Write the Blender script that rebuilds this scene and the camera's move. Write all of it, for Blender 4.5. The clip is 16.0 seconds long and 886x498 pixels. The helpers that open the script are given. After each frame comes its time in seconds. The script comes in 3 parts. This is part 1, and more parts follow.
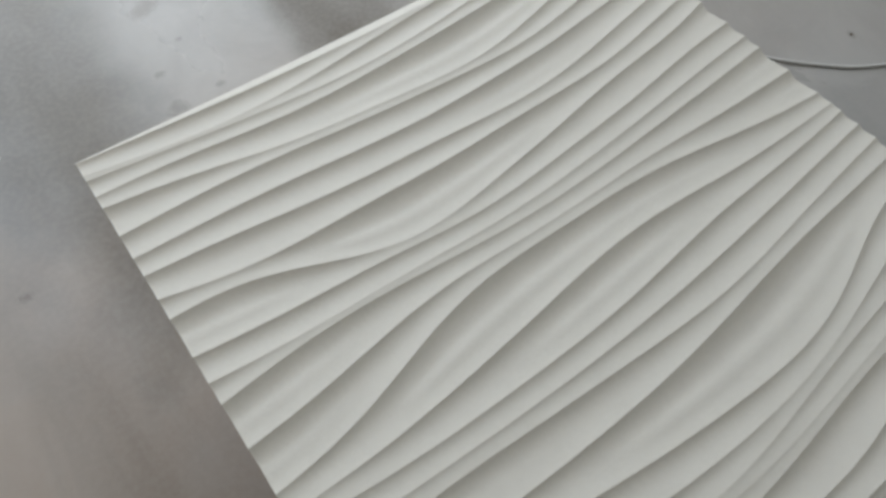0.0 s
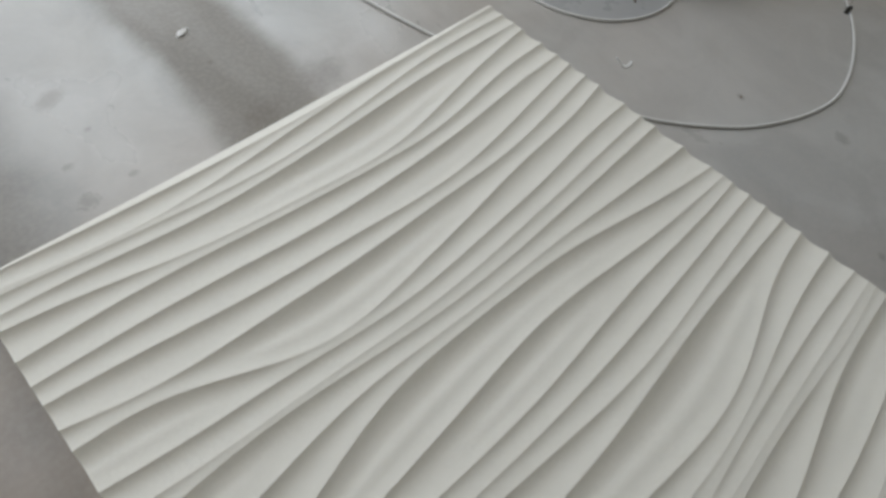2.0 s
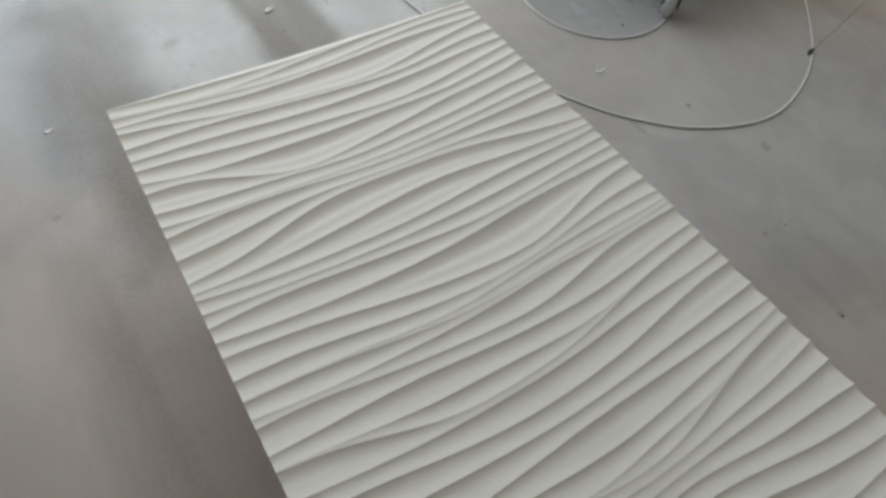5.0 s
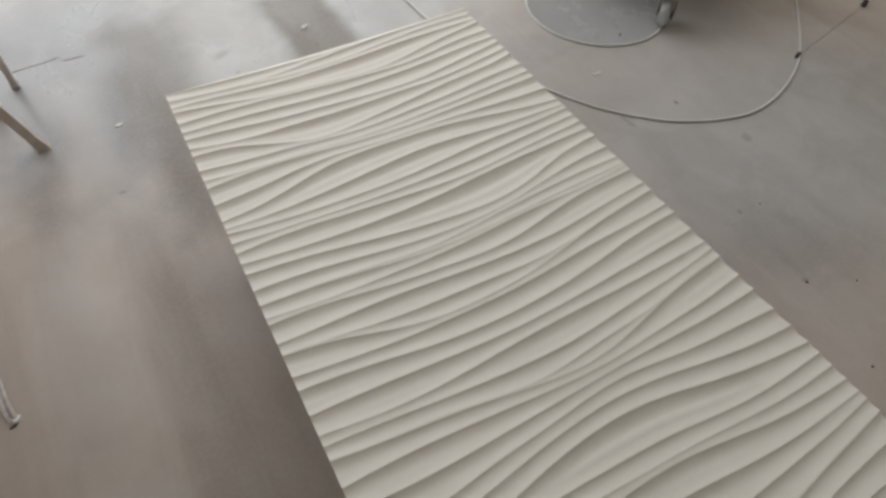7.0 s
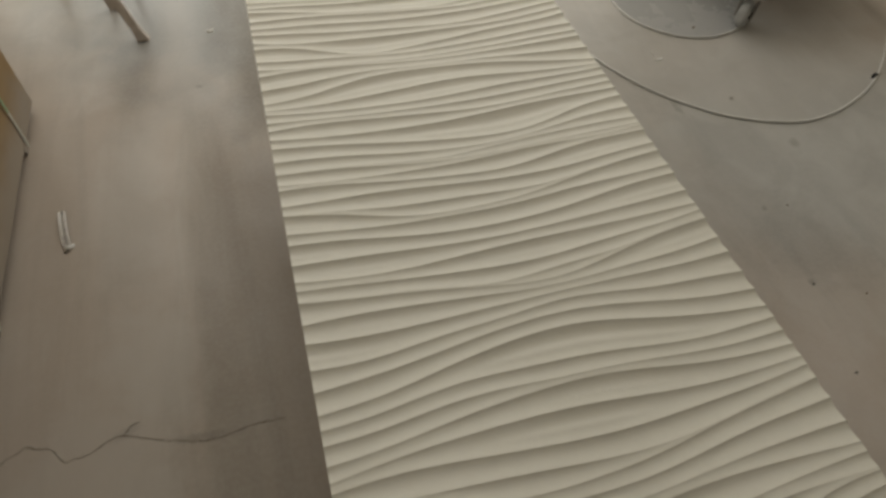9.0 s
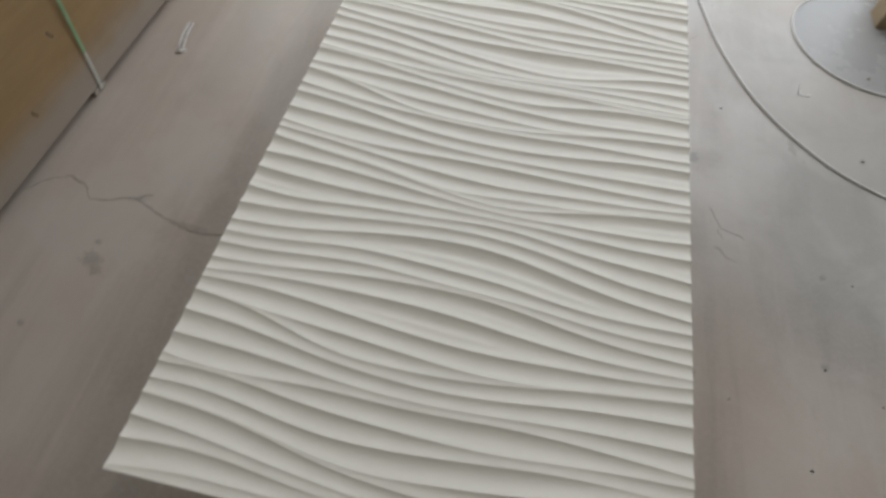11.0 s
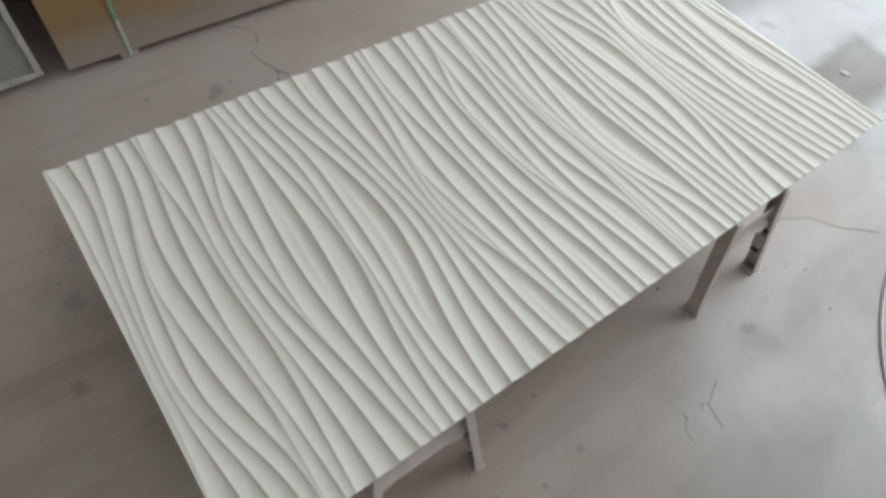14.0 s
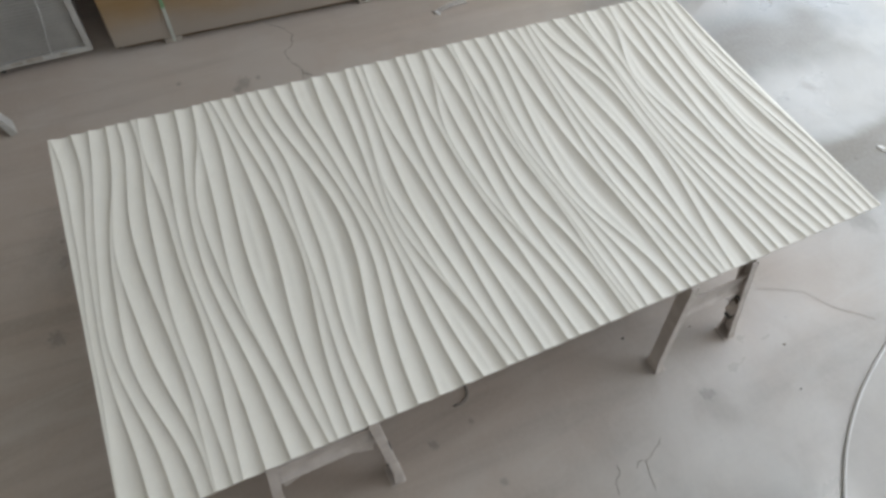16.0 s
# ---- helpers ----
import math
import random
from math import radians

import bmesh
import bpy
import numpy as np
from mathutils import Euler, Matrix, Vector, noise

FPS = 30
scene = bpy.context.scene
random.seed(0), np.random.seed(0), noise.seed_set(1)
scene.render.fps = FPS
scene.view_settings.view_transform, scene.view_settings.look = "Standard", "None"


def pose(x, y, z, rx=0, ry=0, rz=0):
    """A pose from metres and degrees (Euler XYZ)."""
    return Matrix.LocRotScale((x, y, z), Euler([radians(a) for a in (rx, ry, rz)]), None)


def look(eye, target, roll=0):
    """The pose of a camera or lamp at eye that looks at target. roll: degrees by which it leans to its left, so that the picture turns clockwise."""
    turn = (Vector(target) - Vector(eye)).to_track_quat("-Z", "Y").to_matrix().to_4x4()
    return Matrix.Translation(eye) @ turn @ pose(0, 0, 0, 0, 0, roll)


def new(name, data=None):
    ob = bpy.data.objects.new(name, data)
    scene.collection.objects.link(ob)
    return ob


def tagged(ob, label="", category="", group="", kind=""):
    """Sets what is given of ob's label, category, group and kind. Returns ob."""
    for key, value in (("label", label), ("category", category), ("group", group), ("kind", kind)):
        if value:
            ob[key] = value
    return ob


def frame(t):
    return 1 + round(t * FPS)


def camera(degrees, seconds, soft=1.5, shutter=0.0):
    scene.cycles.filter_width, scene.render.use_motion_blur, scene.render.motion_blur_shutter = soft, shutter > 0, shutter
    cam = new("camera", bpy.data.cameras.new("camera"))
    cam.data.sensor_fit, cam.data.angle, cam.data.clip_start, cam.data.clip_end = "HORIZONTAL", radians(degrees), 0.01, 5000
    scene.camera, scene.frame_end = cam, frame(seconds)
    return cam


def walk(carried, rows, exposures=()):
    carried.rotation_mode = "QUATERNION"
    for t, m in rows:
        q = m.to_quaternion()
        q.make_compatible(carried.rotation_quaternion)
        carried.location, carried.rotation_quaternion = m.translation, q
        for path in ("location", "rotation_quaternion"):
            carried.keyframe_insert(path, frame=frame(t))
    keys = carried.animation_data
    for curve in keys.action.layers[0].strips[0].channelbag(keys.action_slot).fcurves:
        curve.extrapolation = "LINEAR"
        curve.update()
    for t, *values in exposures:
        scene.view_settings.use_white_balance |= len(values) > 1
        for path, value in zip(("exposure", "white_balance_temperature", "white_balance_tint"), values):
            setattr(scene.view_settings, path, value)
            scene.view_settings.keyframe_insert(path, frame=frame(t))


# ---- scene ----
cam = camera(71.86, 16.0, soft=3.0, shutter=0.4)
PATH = [
    (0, 0.088, 1.597, 1.412, 27.48, -3.04, -37.58),
    (0.5, 0.102, 1.683, 1.439, 27.61, -2.50, -37.66),
    (1, 0.131, 1.741, 1.440, 29.35, -3.59, -38.68),
    (1.5, 0.143, 1.718, 1.446, 31.99, -5.47, -43.23),
    (2, 0.157, 1.626, 1.455, 32.51, -5.98, -43.64),
    (2.5, 0.172, 1.485, 1.462, 32.15, -6.47, -38.80),
    (3, 0.157, 1.356, 1.462, 32.38, -5.40, -36.50),
    (3.5, 0.105, 1.195, 1.470, 33.81, -3.83, -35.96),
    (4, 0.071, 1.063, 1.583, 35.46, -3.69, -35.44),
    (4.2, 0.050, 1.035, 1.650, 34.63, -5.30, -33.74),
    (6.3, -0.014, 0.604, 1.863, 35.70, -2.79, -30.73),
    (6.5, -0.034, 0.578, 1.882, 36.13, -2.88, -30.05),
    (7, -0.037, 0.458, 1.920, 37.62, -1.51, -29.48),
    (7.5, -0.012, 0.326, 1.915, 38.35, -2.98, -26.26),
    (8, -0.013, 0.247, 1.917, 38.04, -3.27, -24.89),
    (8.5, -0.016, 0.175, 1.913, 37.35, -3.36, -22.05),
    (8.7, 0.009, 0.138, 1.911, 37.15, -3.04, -19.69),
    (10.8, 0.549, -0.200, 1.812, 34.76, -5.05, 8.24),
    (11, 0.644, -0.176, 1.866, 33.16, -4.54, 12.25),
    (11.5, 0.788, -0.183, 1.876, 31.41, -4.42, 21.19),
    (12, 0.941, -0.196, 1.875, 31.36, -3.36, 29.43),
    (12.5, 1.096, -0.143, 1.889, 32.19, -4.63, 38.81),
    (13, 1.229, -0.029, 1.908, 32.64, -5.36, 45.27),
    (13.5, 1.342, 0.037, 1.902, 33.43, -6.02, 50.29),
    (14, 1.477, 0.146, 1.935, 32.96, -5.36, 53.82),
    (14.5, 1.545, 0.247, 1.994, 33.19, -5.57, 59.48),
    (15, 1.564, 0.306, 2.033, 32.73, -6.04, 65.17),
    (15.5, 1.603, 0.359, 2.045, 33.18, -6.28, 66.73),
    (16, 1.640, 0.421, 2.043, 32.59, -5.37, 64.54),
]
EXPOSURES = [
    (0, -0.59, 7110, 10),
    (2.5, -0.63, 7210, 10),
    (4, -0.62, 7210, 10),
    (6.5, -0.52, 7540, 12),
    (7, -0.52, 7750, 14),
    (7.5, -0.76, 7950, 15),
    (8, -0.87, 8450, 14),
    (8.7, -0.87, 9360, 10),
    (10.8, -0.29, 7510, 12),
    (11.5, -0.30, 7310, 11),
    (12, -0.32, 7180, 10),
    (12.5, -0.16, 7120, 10),
    (13.5, -0.11, 7100, 10),
    (16, -0.11, 7060, 10),
]
walk(cam, [(row[0], pose(*row[1:])) for row in PATH], EXPOSURES)

BOARD_W, BOARD_L, BOARD_TOP, BOARD_THICK = 1.22, 2.433, 0.525, 0.016

# ---- light: an overcast sky through the tall opening of the far wall ----
ROOM_X0, ROOM_X1, ROOM_Y0, ROOM_Y1, ROOM_H = -2.12, 5.6, -11.0, 5.2, 6.8
OPEN_X0, OPEN_X1, OPEN_Z0, OPEN_Z1 = -1.95, 3.6, 0.1, 6.2
SIDE_Y0, SIDE_Y1, SIDE_Z0, SIDE_Z1 = 0.4, 4.4, 3.6, 6.4

world = bpy.data.worlds.new("world")
world.use_nodes = True
scene.world = world
wt = world.node_tree
sky = wt.nodes.new("ShaderNodeTexSky")
sky.sky_type = "NISHITA"
sky.sun_disc = False
sky.sun_elevation = radians(61)
sky.sun_rotation = radians(20)
wt.links.new(sky.outputs[0], wt.nodes["Background"].inputs[0])
wt.nodes["Background"].inputs[1].default_value = 0.12

sun_data = bpy.data.lights.new("sun", "SUN")
sun_data.energy, sun_data.angle, sun_data.color = 0.5, radians(25), (1.0, 0.97, 0.92)
new("sun", sun_data).matrix_world = look((3.0, 4.0, 9.0), (0, 0, 0))


def window_lamp(name, place, target, width, height, power, colour):
    data = bpy.data.lights.new(name, "AREA")
    data.shape, data.size, data.size_y, data.energy, data.color = "RECTANGLE", width, height, power, colour
    new(name, data).matrix_world = look(place, target)


window_lamp("sky_light_far", ((OPEN_X0 + OPEN_X1) / 2, ROOM_Y1 + 0.1, (OPEN_Z0 + OPEN_Z1) / 2), ((OPEN_X0 + OPEN_X1) / 2, 0, (OPEN_Z0 + OPEN_Z1) / 2), OPEN_X1 - OPEN_X0, OPEN_Z1 - OPEN_Z0, 248, (0.77, 0.88, 1.0))
window_lamp("sky_light_side", (ROOM_X1 + 0.1, (SIDE_Y0 + SIDE_Y1) / 2, (SIDE_Z0 + SIDE_Z1) / 2), (0, (SIDE_Y0 + SIDE_Y1) / 2, (SIDE_Z0 + SIDE_Z1) / 2), SIDE_Y1 - SIDE_Y0, SIDE_Z1 - SIDE_Z0, 42, (0.88, 0.94, 1.0))


# ---- materials ----
class Nodes:
    """A small writer of node materials."""

    def __init__(self, name):
        self.mat = bpy.data.materials.new(name)
        self.mat.use_nodes = True
        self.tree = self.mat.node_tree
        self.bsdf = self.tree.nodes["Principled BSDF"]
        self.place = self.tree.nodes.new("ShaderNodeNewGeometry").outputs["Position"]

    def put(self, socket, value):
        if isinstance(value, bpy.types.NodeSocket):
            self.tree.links.new(value, socket)
        else:
            socket.default_value = value

    def shift(self, vector, scale=(1, 1, 1), turn=0.0, offset=(0, 0, 0)):
        n = self.tree.nodes.new("ShaderNodeMapping")
        self.put(n.inputs["Vector"], vector)
        n.inputs["Scale"].default_value = scale
        n.inputs["Rotation"].default_value = (0, 0, radians(turn))
        n.inputs["Location"].default_value = offset
        return n.outputs[0]

    def noise(self, scale, detail=4.0, rough=0.55, vector=None, distort=0.0):
        n = self.tree.nodes.new("ShaderNodeTexNoise")
        self.put(n.inputs["Vector"], self.place if vector is None else vector)
        n.inputs["Scale"].default_value, n.inputs["Detail"].default_value = scale, detail
        n.inputs["Roughness"].default_value, n.inputs["Distortion"].default_value = rough, distort
        return n.outputs["Fac"]

    def ramp(self, value, lo, hi, a=0.0, b=1.0):
        n = self.tree.nodes.new("ShaderNodeMapRange")
        n.interpolation_type = "SMOOTHSTEP"
        self.put(n.inputs["Value"], value)
        for key, v in (("From Min", lo), ("From Max", hi), ("To Min", a), ("To Max", b)):
            n.inputs[key].default_value = v
        return n.outputs[0]

    def math(self, op, a, b=0.0):
        n = self.tree.nodes.new("ShaderNodeMath")
        n.operation = op
        self.put(n.inputs[0], a)
        self.put(n.inputs[1], b)
        return n.outputs[0]

    def mix(self, fac, a, b):
        n = self.tree.nodes.new("ShaderNodeMix")
        n.data_type = "RGBA"
        self.put(n.inputs["Factor"], fac)
        for socket, v in ((n.inputs[6], a), (n.inputs[7], b)):
            self.put(socket, (*v, 1) if isinstance(v, tuple) else v)
        return n.outputs[2]

    def split(self, vector):
        n = self.tree.nodes.new("ShaderNodeSeparateXYZ")
        self.put(n.inputs[0], vector)
        return n.outputs

    def random(self):
        return self.tree.nodes.new("ShaderNodeObjectInfo").outputs["Random"]

    def blot(self, x, y, rx, ry, turn=0.0, ragged=0.5):
        """A soft-edged stain on the floor, about (x, y), with a ragged outline."""
        c, s = math.cos(radians(turn)), math.sin(radians(turn))
        sx, sy, _ = self.split(self.place)
        dx, dy = self.math("SUBTRACT", sx, x), self.math("SUBTRACT", sy, y)
        u = self.math("ADD", self.math("MULTIPLY", dx, c / rx), self.math("MULTIPLY", dy, s / rx))
        v = self.math("ADD", self.math("MULTIPLY", dx, -s / ry), self.math("MULTIPLY", dy, c / ry))
        d = self.math("SQRT", self.math("ADD", self.math("MULTIPLY", u, u), self.math("MULTIPLY", v, v)))
        d = self.math("ADD", d, self.math("MULTIPLY", self.math("SUBTRACT", self.noise(2.2 / min(rx, ry), 3), 0.5), ragged * 2.2))
        return self.ramp(d, 0.35, 1.15, 1.0, 0.0)

    def plot(self, x0, x1, y0, y1, soft, ragged):
        """A four-sided patch of floor with softly wavering edges."""
        sx, sy, _ = self.split(self.place)
        waver = self.math("MULTIPLY", self.math("SUBTRACT", self.noise(2.6, 4, 0.6), 0.5), ragged)
        u = self.math("SUBTRACT", self.math("ABSOLUTE", self.math("SUBTRACT", sx, (x0 + x1) / 2)), (x1 - x0) / 2)
        v = self.math("SUBTRACT", self.math("ABSOLUTE", self.math("SUBTRACT", sy, (y0 + y1) / 2)), (y1 - y0) / 2)
        return self.ramp(self.math("ADD", self.math("MAXIMUM", u, v), waver), -soft, soft, 1.0, 0.0)

    def bump(self, height, strength, distance=0.01):
        n = self.tree.nodes.new("ShaderNodeBump")
        n.inputs["Strength"].default_value, n.inputs["Distance"].default_value = strength, distance
        self.put(n.inputs["Height"], height)
        self.put(self.bsdf.inputs["Normal"], n.outputs[0])

    def done(self, colour, rough, metal=0.0, gloss=0.5):
        self.put(self.bsdf.inputs["Base Color"], (*colour, 1) if isinstance(colour, tuple) else colour)
        self.put(self.bsdf.inputs["Roughness"], rough)
        self.bsdf.inputs["Metallic"].default_value = metal
        self.put(self.bsdf.inputs["Specular IOR Level"], gloss)
        return self.mat


def two_tone(name, a, b, scale, rough, bump=0.15, metal=0.0, fine=240.0):
    n = Nodes(name)
    fac = n.math("ADD", n.math("MULTIPLY", n.noise(scale, 5), 0.75), n.math("MULTIPLY", n.noise(scale * 9, 3), 0.25))
    n.bump(n.noise(fine, 3), bump, 0.002)
    return n.done(n.mix(n.ramp(fac, 0.3, 0.7), a, b), n.ramp(fac, 0.2, 0.8, rough - 0.07, rough + 0.07), metal)


def floor_material():
    n = Nodes("dusty_concrete")
    wide = n.noise(0.9, 5, 0.6, distort=0.4)
    cloud = n.noise(3.4, 6, 0.62, distort=0.7)
    streak = n.noise(1.0, 5, 0.6, n.shift(n.place, (5.5, 0.55, 1), 2), 0.6)
    fine = n.noise(60, 4, 0.6)
    speck = n.noise(220, 2, 0.5)
    colour = n.mix(n.ramp(wide, 0.3, 0.7), (0.445, 0.366, 0.31), (0.515, 0.436, 0.378))
    colour = n.mix(n.ramp(cloud, 0.42, 0.7, 0, 0.35), colour, (0.55, 0.50, 0.462))
    colour = n.mix(n.ramp(streak, 0.46, 0.68, 0, 0.5), colour, (0.325, 0.272, 0.23))
    colour = n.mix(n.ramp(n.noise(1.3, 5, 0.65, n.shift(n.place, (5.0, 0.8, 1), 5, (2.3, 5, 0)), 0.8), 0.52, 0.72, 0, 0.42), colour, (0.57, 0.525, 0.48))

    def laid(marks, write):
        """The strongest of several marks at each place."""
        top = None
        for mark in marks:
            m = n.math("MULTIPLY", write(*mark[1:]), mark[0])
            top = m if top is None else n.math("MAXIMUM", top, m)
        return top

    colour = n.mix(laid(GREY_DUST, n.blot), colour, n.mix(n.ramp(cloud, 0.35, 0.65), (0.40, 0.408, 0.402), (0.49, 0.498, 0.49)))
    colour = n.mix(laid(BLUE_GREY, n.blot), colour, (0.235, 0.25, 0.268))
    # bare strips, plus the panel's shade painted into the floor colour
    colour = n.mix(laid(BARE_AND_SHADE, n.plot), colour, (0.25, 0.23, 0.205))
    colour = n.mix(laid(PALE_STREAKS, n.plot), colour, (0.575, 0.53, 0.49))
    smear = laid(SMEARS_AND_SHADE, n.blot)
    colour = n.mix(smear, colour, (0.215, 0.19, 0.168))
    colour = n.mix(laid(PALE, n.blot), colour, (0.57, 0.53, 0.495))
    colour = n.mix(laid([(0.45, x, y, r, r * 0.8, 30 * x, 0.9) for x, y, r in SPOTS], n.blot), colour, (0.17, 0.15, 0.13))
    colour = n.mix(n.ramp(fine, 0.35, 0.7, 0, 0.16), colour, (0.56, 0.52, 0.48))
    colour = n.mix(n.ramp(speck, 0.62, 0.8, 0, 0.25), colour, (0.25, 0.22, 0.19))
    polish = n.noise(1.7, 5, 0.6, n.shift(n.place, (1.6, 0.8, 1), -20, (3, 8, 0)), 0.6)
    shiny = laid(SHINY, n.blot)
    dull = n.math("MAXIMUM", smear, laid(BARE_AND_SHADE, n.plot))
    rough = n.math("SUBTRACT", n.math("ADD", n.ramp(polish, 0.36, 0.66, 0.40, 0.29), n.math("MULTIPLY", dull, 0.12)), n.math("MULTIPLY", shiny, 0.07))
    sheen = n.math("SUBTRACT", n.ramp(polish, 0.36, 0.66, 0.42, 0.8), n.math("MULTIPLY", dull, 0.5))
    n.bump(n.math("ADD", n.math("MULTIPLY", wide, 0.6), n.math("MULTIPLY", speck, 0.03)), 0.08, 0.01)
    return n.done(colour, rough, gloss=n.math("ADD", sheen, n.math("MULTIPLY", shiny, 0.4)))


# marks on the floor, each with its strength: bare, dusted and shade-painted strips (x, x, y, y, softness, waver),
# smears and patches (x, y, sizes, turn)
# the first strip is the panel's cast shade, shifted west of its outline
BARE_AND_SHADE = [(0.30, -0.38, 1.02, -0.12, 2.46, 0.06, 0.16), (0.8, 0.68, 1.03, 2.5, 3.75, 0.05, 0.16), (0.62, -0.17, 0.19, 2.2, 3.85, 0.14, 0.24), (0.28, -0.68, -0.52, 1.5, 2.85, 0.07, 0.16)]
# the first strip lightens the west floor's colour in place of stronger light there
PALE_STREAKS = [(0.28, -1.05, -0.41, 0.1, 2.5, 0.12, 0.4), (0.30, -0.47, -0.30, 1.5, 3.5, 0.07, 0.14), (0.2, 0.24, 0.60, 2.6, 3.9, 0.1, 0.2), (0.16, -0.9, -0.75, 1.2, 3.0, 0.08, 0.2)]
# the mark at (0.02, -0.1) paints shade by the panel's south edge
SMEARS_AND_SHADE = [(0.4, -0.37, 0.90, 0.11, 0.02, -6), (0.4, -0.6, 0.975, 0.05, 0.022, 25), (0.45, 0.35, 3.37, 0.06, 0.04, 30), (0.4, 0.82, 2.92, 0.10, 0.07, 30), (0.4, 1.08, 2.96, 0.11, 0.08, 30), (0.2, 3.6, 1.4, 0.9, 0.8, 0), (0.35, -0.02, 2.66, 0.09, 0.3, -5), (0.3, 0.02, -0.1, 0.3, 0.2, -20), (0.3, 1.5, 1.78, 0.1, 0.07, 30), (0.25, 1.95, 1.2, 0.22, 0.5, 30)]
PALE = [(0.45, -0.70, 0.85, 0.3, 0.3, 0), (0.5, -0.52, 1.2, 0.2, 0.3, 15), (0.35, -0.6, 1.9, 0.2, 0.5, 0), (0.3, 1.62, 1.7, 0.26, 0.4, 0), (0.5, -0.55, 0.78, 0.14, 0.12, 0), (0.25, 1.75, 1.35, 0.3, 0.22, 20), (0.4, 2.5, 2.25, 0.9, 0.6, 0)]
GREY_DUST = [(0.65, 2.2, 2.35, 1.1, 0.9, 0, 0.3), (0.9, 0.5, 3.75, 2.4, 1.5, 0, 0.25), (0.8, 2.4, 1.7, 1.3, 1.1, 0, 0.25)]
# a darker, bluer patch at the north-west
BLUE_GREY = [(0.6, -0.36, 3.45, 0.62, 1.15, 4, 0.5)]
SHINY = [(0.35, 0.35, 3.75, 1.5, 0.9, 0, 0.2), (0.8, 0.35, 3.25, 0.32, 0.36, 0), (0.4, 1.5, 2.1, 0.24, 0.42, 20), (1, -0.3, 4.1, 0.5, 0.35, 0), (0.8, 1.42, 2.95, 0.22, 0.25, 0), (0.45, 1.75, 1.5, 0.22, 0.3, 0), (0.6, 1.75, 1.95, 0.3, 0.3, 0)]
SPOTS = [(0.82, 3.23, 0.012), (0.25, 2.95, 0.022), (0.27, 3.09, 0.020), (0.38, 3.19, 0.014), (0.26, 2.96, 0.022), (0.40, 2.96, 0.018), (1.22, 0.80, 0.022), (1.20, 0.95, 0.012), (1.44, 0.79, 0.015), (1.42, 0.96, 0.018), (-0.03, -0.16, 0.012), (1.39, 0.64, 0.028), (0.37, -0.23, 0.040), (1.46, 1.80, 0.020), (0.26, 2.94, 0.035), (1.46, 1.78, 0.03), (-0.63, 0.69, 0.045), (-0.646, 0.762, 0.016), (-0.60, 0.655, 0.03), (-0.72, 0.42, 0.015), (1.21, 1.81, 0.025), (0.06, -0.14, 0.05), (1.9, 0.92, 0.02), (2.2, 1.97, 0.02), (2.32, 1.62, 0.035), (1.94, 1.3, 0.018), (-0.30, 2.62, 0.02)]

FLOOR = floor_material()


def wall_material():
    n = Nodes("painted_plaster")
    fac = n.noise(1.2, 6, 0.6)
    n.bump(n.noise(45, 4), 0.2, 0.003)
    return n.done(n.mix(n.ramp(fac, 0.3, 0.7), (0.72, 0.70, 0.66), (0.80, 0.775, 0.73)), 0.8)


def primer_material():
    n = Nodes("white_primer")
    fac = n.math("ADD", n.math("MULTIPLY", n.noise(2.3, 5), 0.7), n.math("MULTIPLY", n.noise(28, 4), 0.3))
    colour = n.mix(n.ramp(fac, 0.32, 0.68), (0.797, 0.762, 0.690), (0.842, 0.807, 0.735))
    colour = n.mix(n.ramp(n.noise(330, 2), 0.68, 0.78, 0, 0.22), colour, (0.5, 0.48, 0.44))
    n.bump(n.math("ADD", n.noise(420, 3), n.math("MULTIPLY", n.noise(110, 3), 0.8)), 0.34, 0.001)
    return n.done(colour, n.ramp(fac, 0.3, 0.7, 0.42, 0.50), gloss=0.5)


def plywood_material():
    n = Nodes("brown_plywood")
    grain = n.noise(2.2, 5, 0.55, n.shift(n.place, (1, 1.2, 7)), 0.8)
    blotch = n.noise(4.5, 5, 0.6, distort=1.2)
    colour = n.mix(n.ramp(grain, 0.3, 0.7), (0.30, 0.188, 0.086), (0.345, 0.222, 0.107))
    colour = n.mix(n.ramp(blotch, 0.5, 0.75, 0, 0.5), colour, (0.25, 0.155, 0.07))
    height = n.split(n.place)[2]
    ragged = n.math("ADD", height, n.math("MULTIPLY", n.math("SUBTRACT", n.noise(5, 5), 0.5), 0.14))
    dust = n.ramp(ragged, 0.06, 0.27, 0.85, 0.0)
    colour = n.mix(dust, colour, (0.37, 0.325, 0.285))
    n.bump(grain, 0.12, 0.003)
    return n.done(colour, 0.62)


WALL = wall_material()
PRIMER = primer_material()
PLYWOOD = plywood_material()
EDGE = two_tone("dusty_board_edge", (0.60, 0.55, 0.51), (0.70, 0.66, 0.62), 14, 0.75)
STEEL = two_tone("dusty_painted_steel", (0.55, 0.49, 0.45), (0.70, 0.64, 0.60), 16, 0.65)
WHITE_STEEL = two_tone("white_painted_steel", (0.42, 0.405, 0.375), (0.56, 0.54, 0.51), 12, 0.5)
WHITE_HOSE = two_tone("white_hose_plastic", (0.66, 0.65, 0.63), (0.78, 0.77, 0.75), 9, 0.42)
WHITE_CHIP = two_tone("white_chip", (0.84, 0.84, 0.83), (0.89, 0.89, 0.88), 30, 0.6)
GREEN = two_tone("green_strap_plastic", (0.17, 0.35, 0.18), (0.27, 0.46, 0.28), 20, 0.4)
PALE_STRAP = two_tone("dusty_strap_plastic", (0.50, 0.53, 0.47), (0.60, 0.60, 0.56), 25, 0.6)
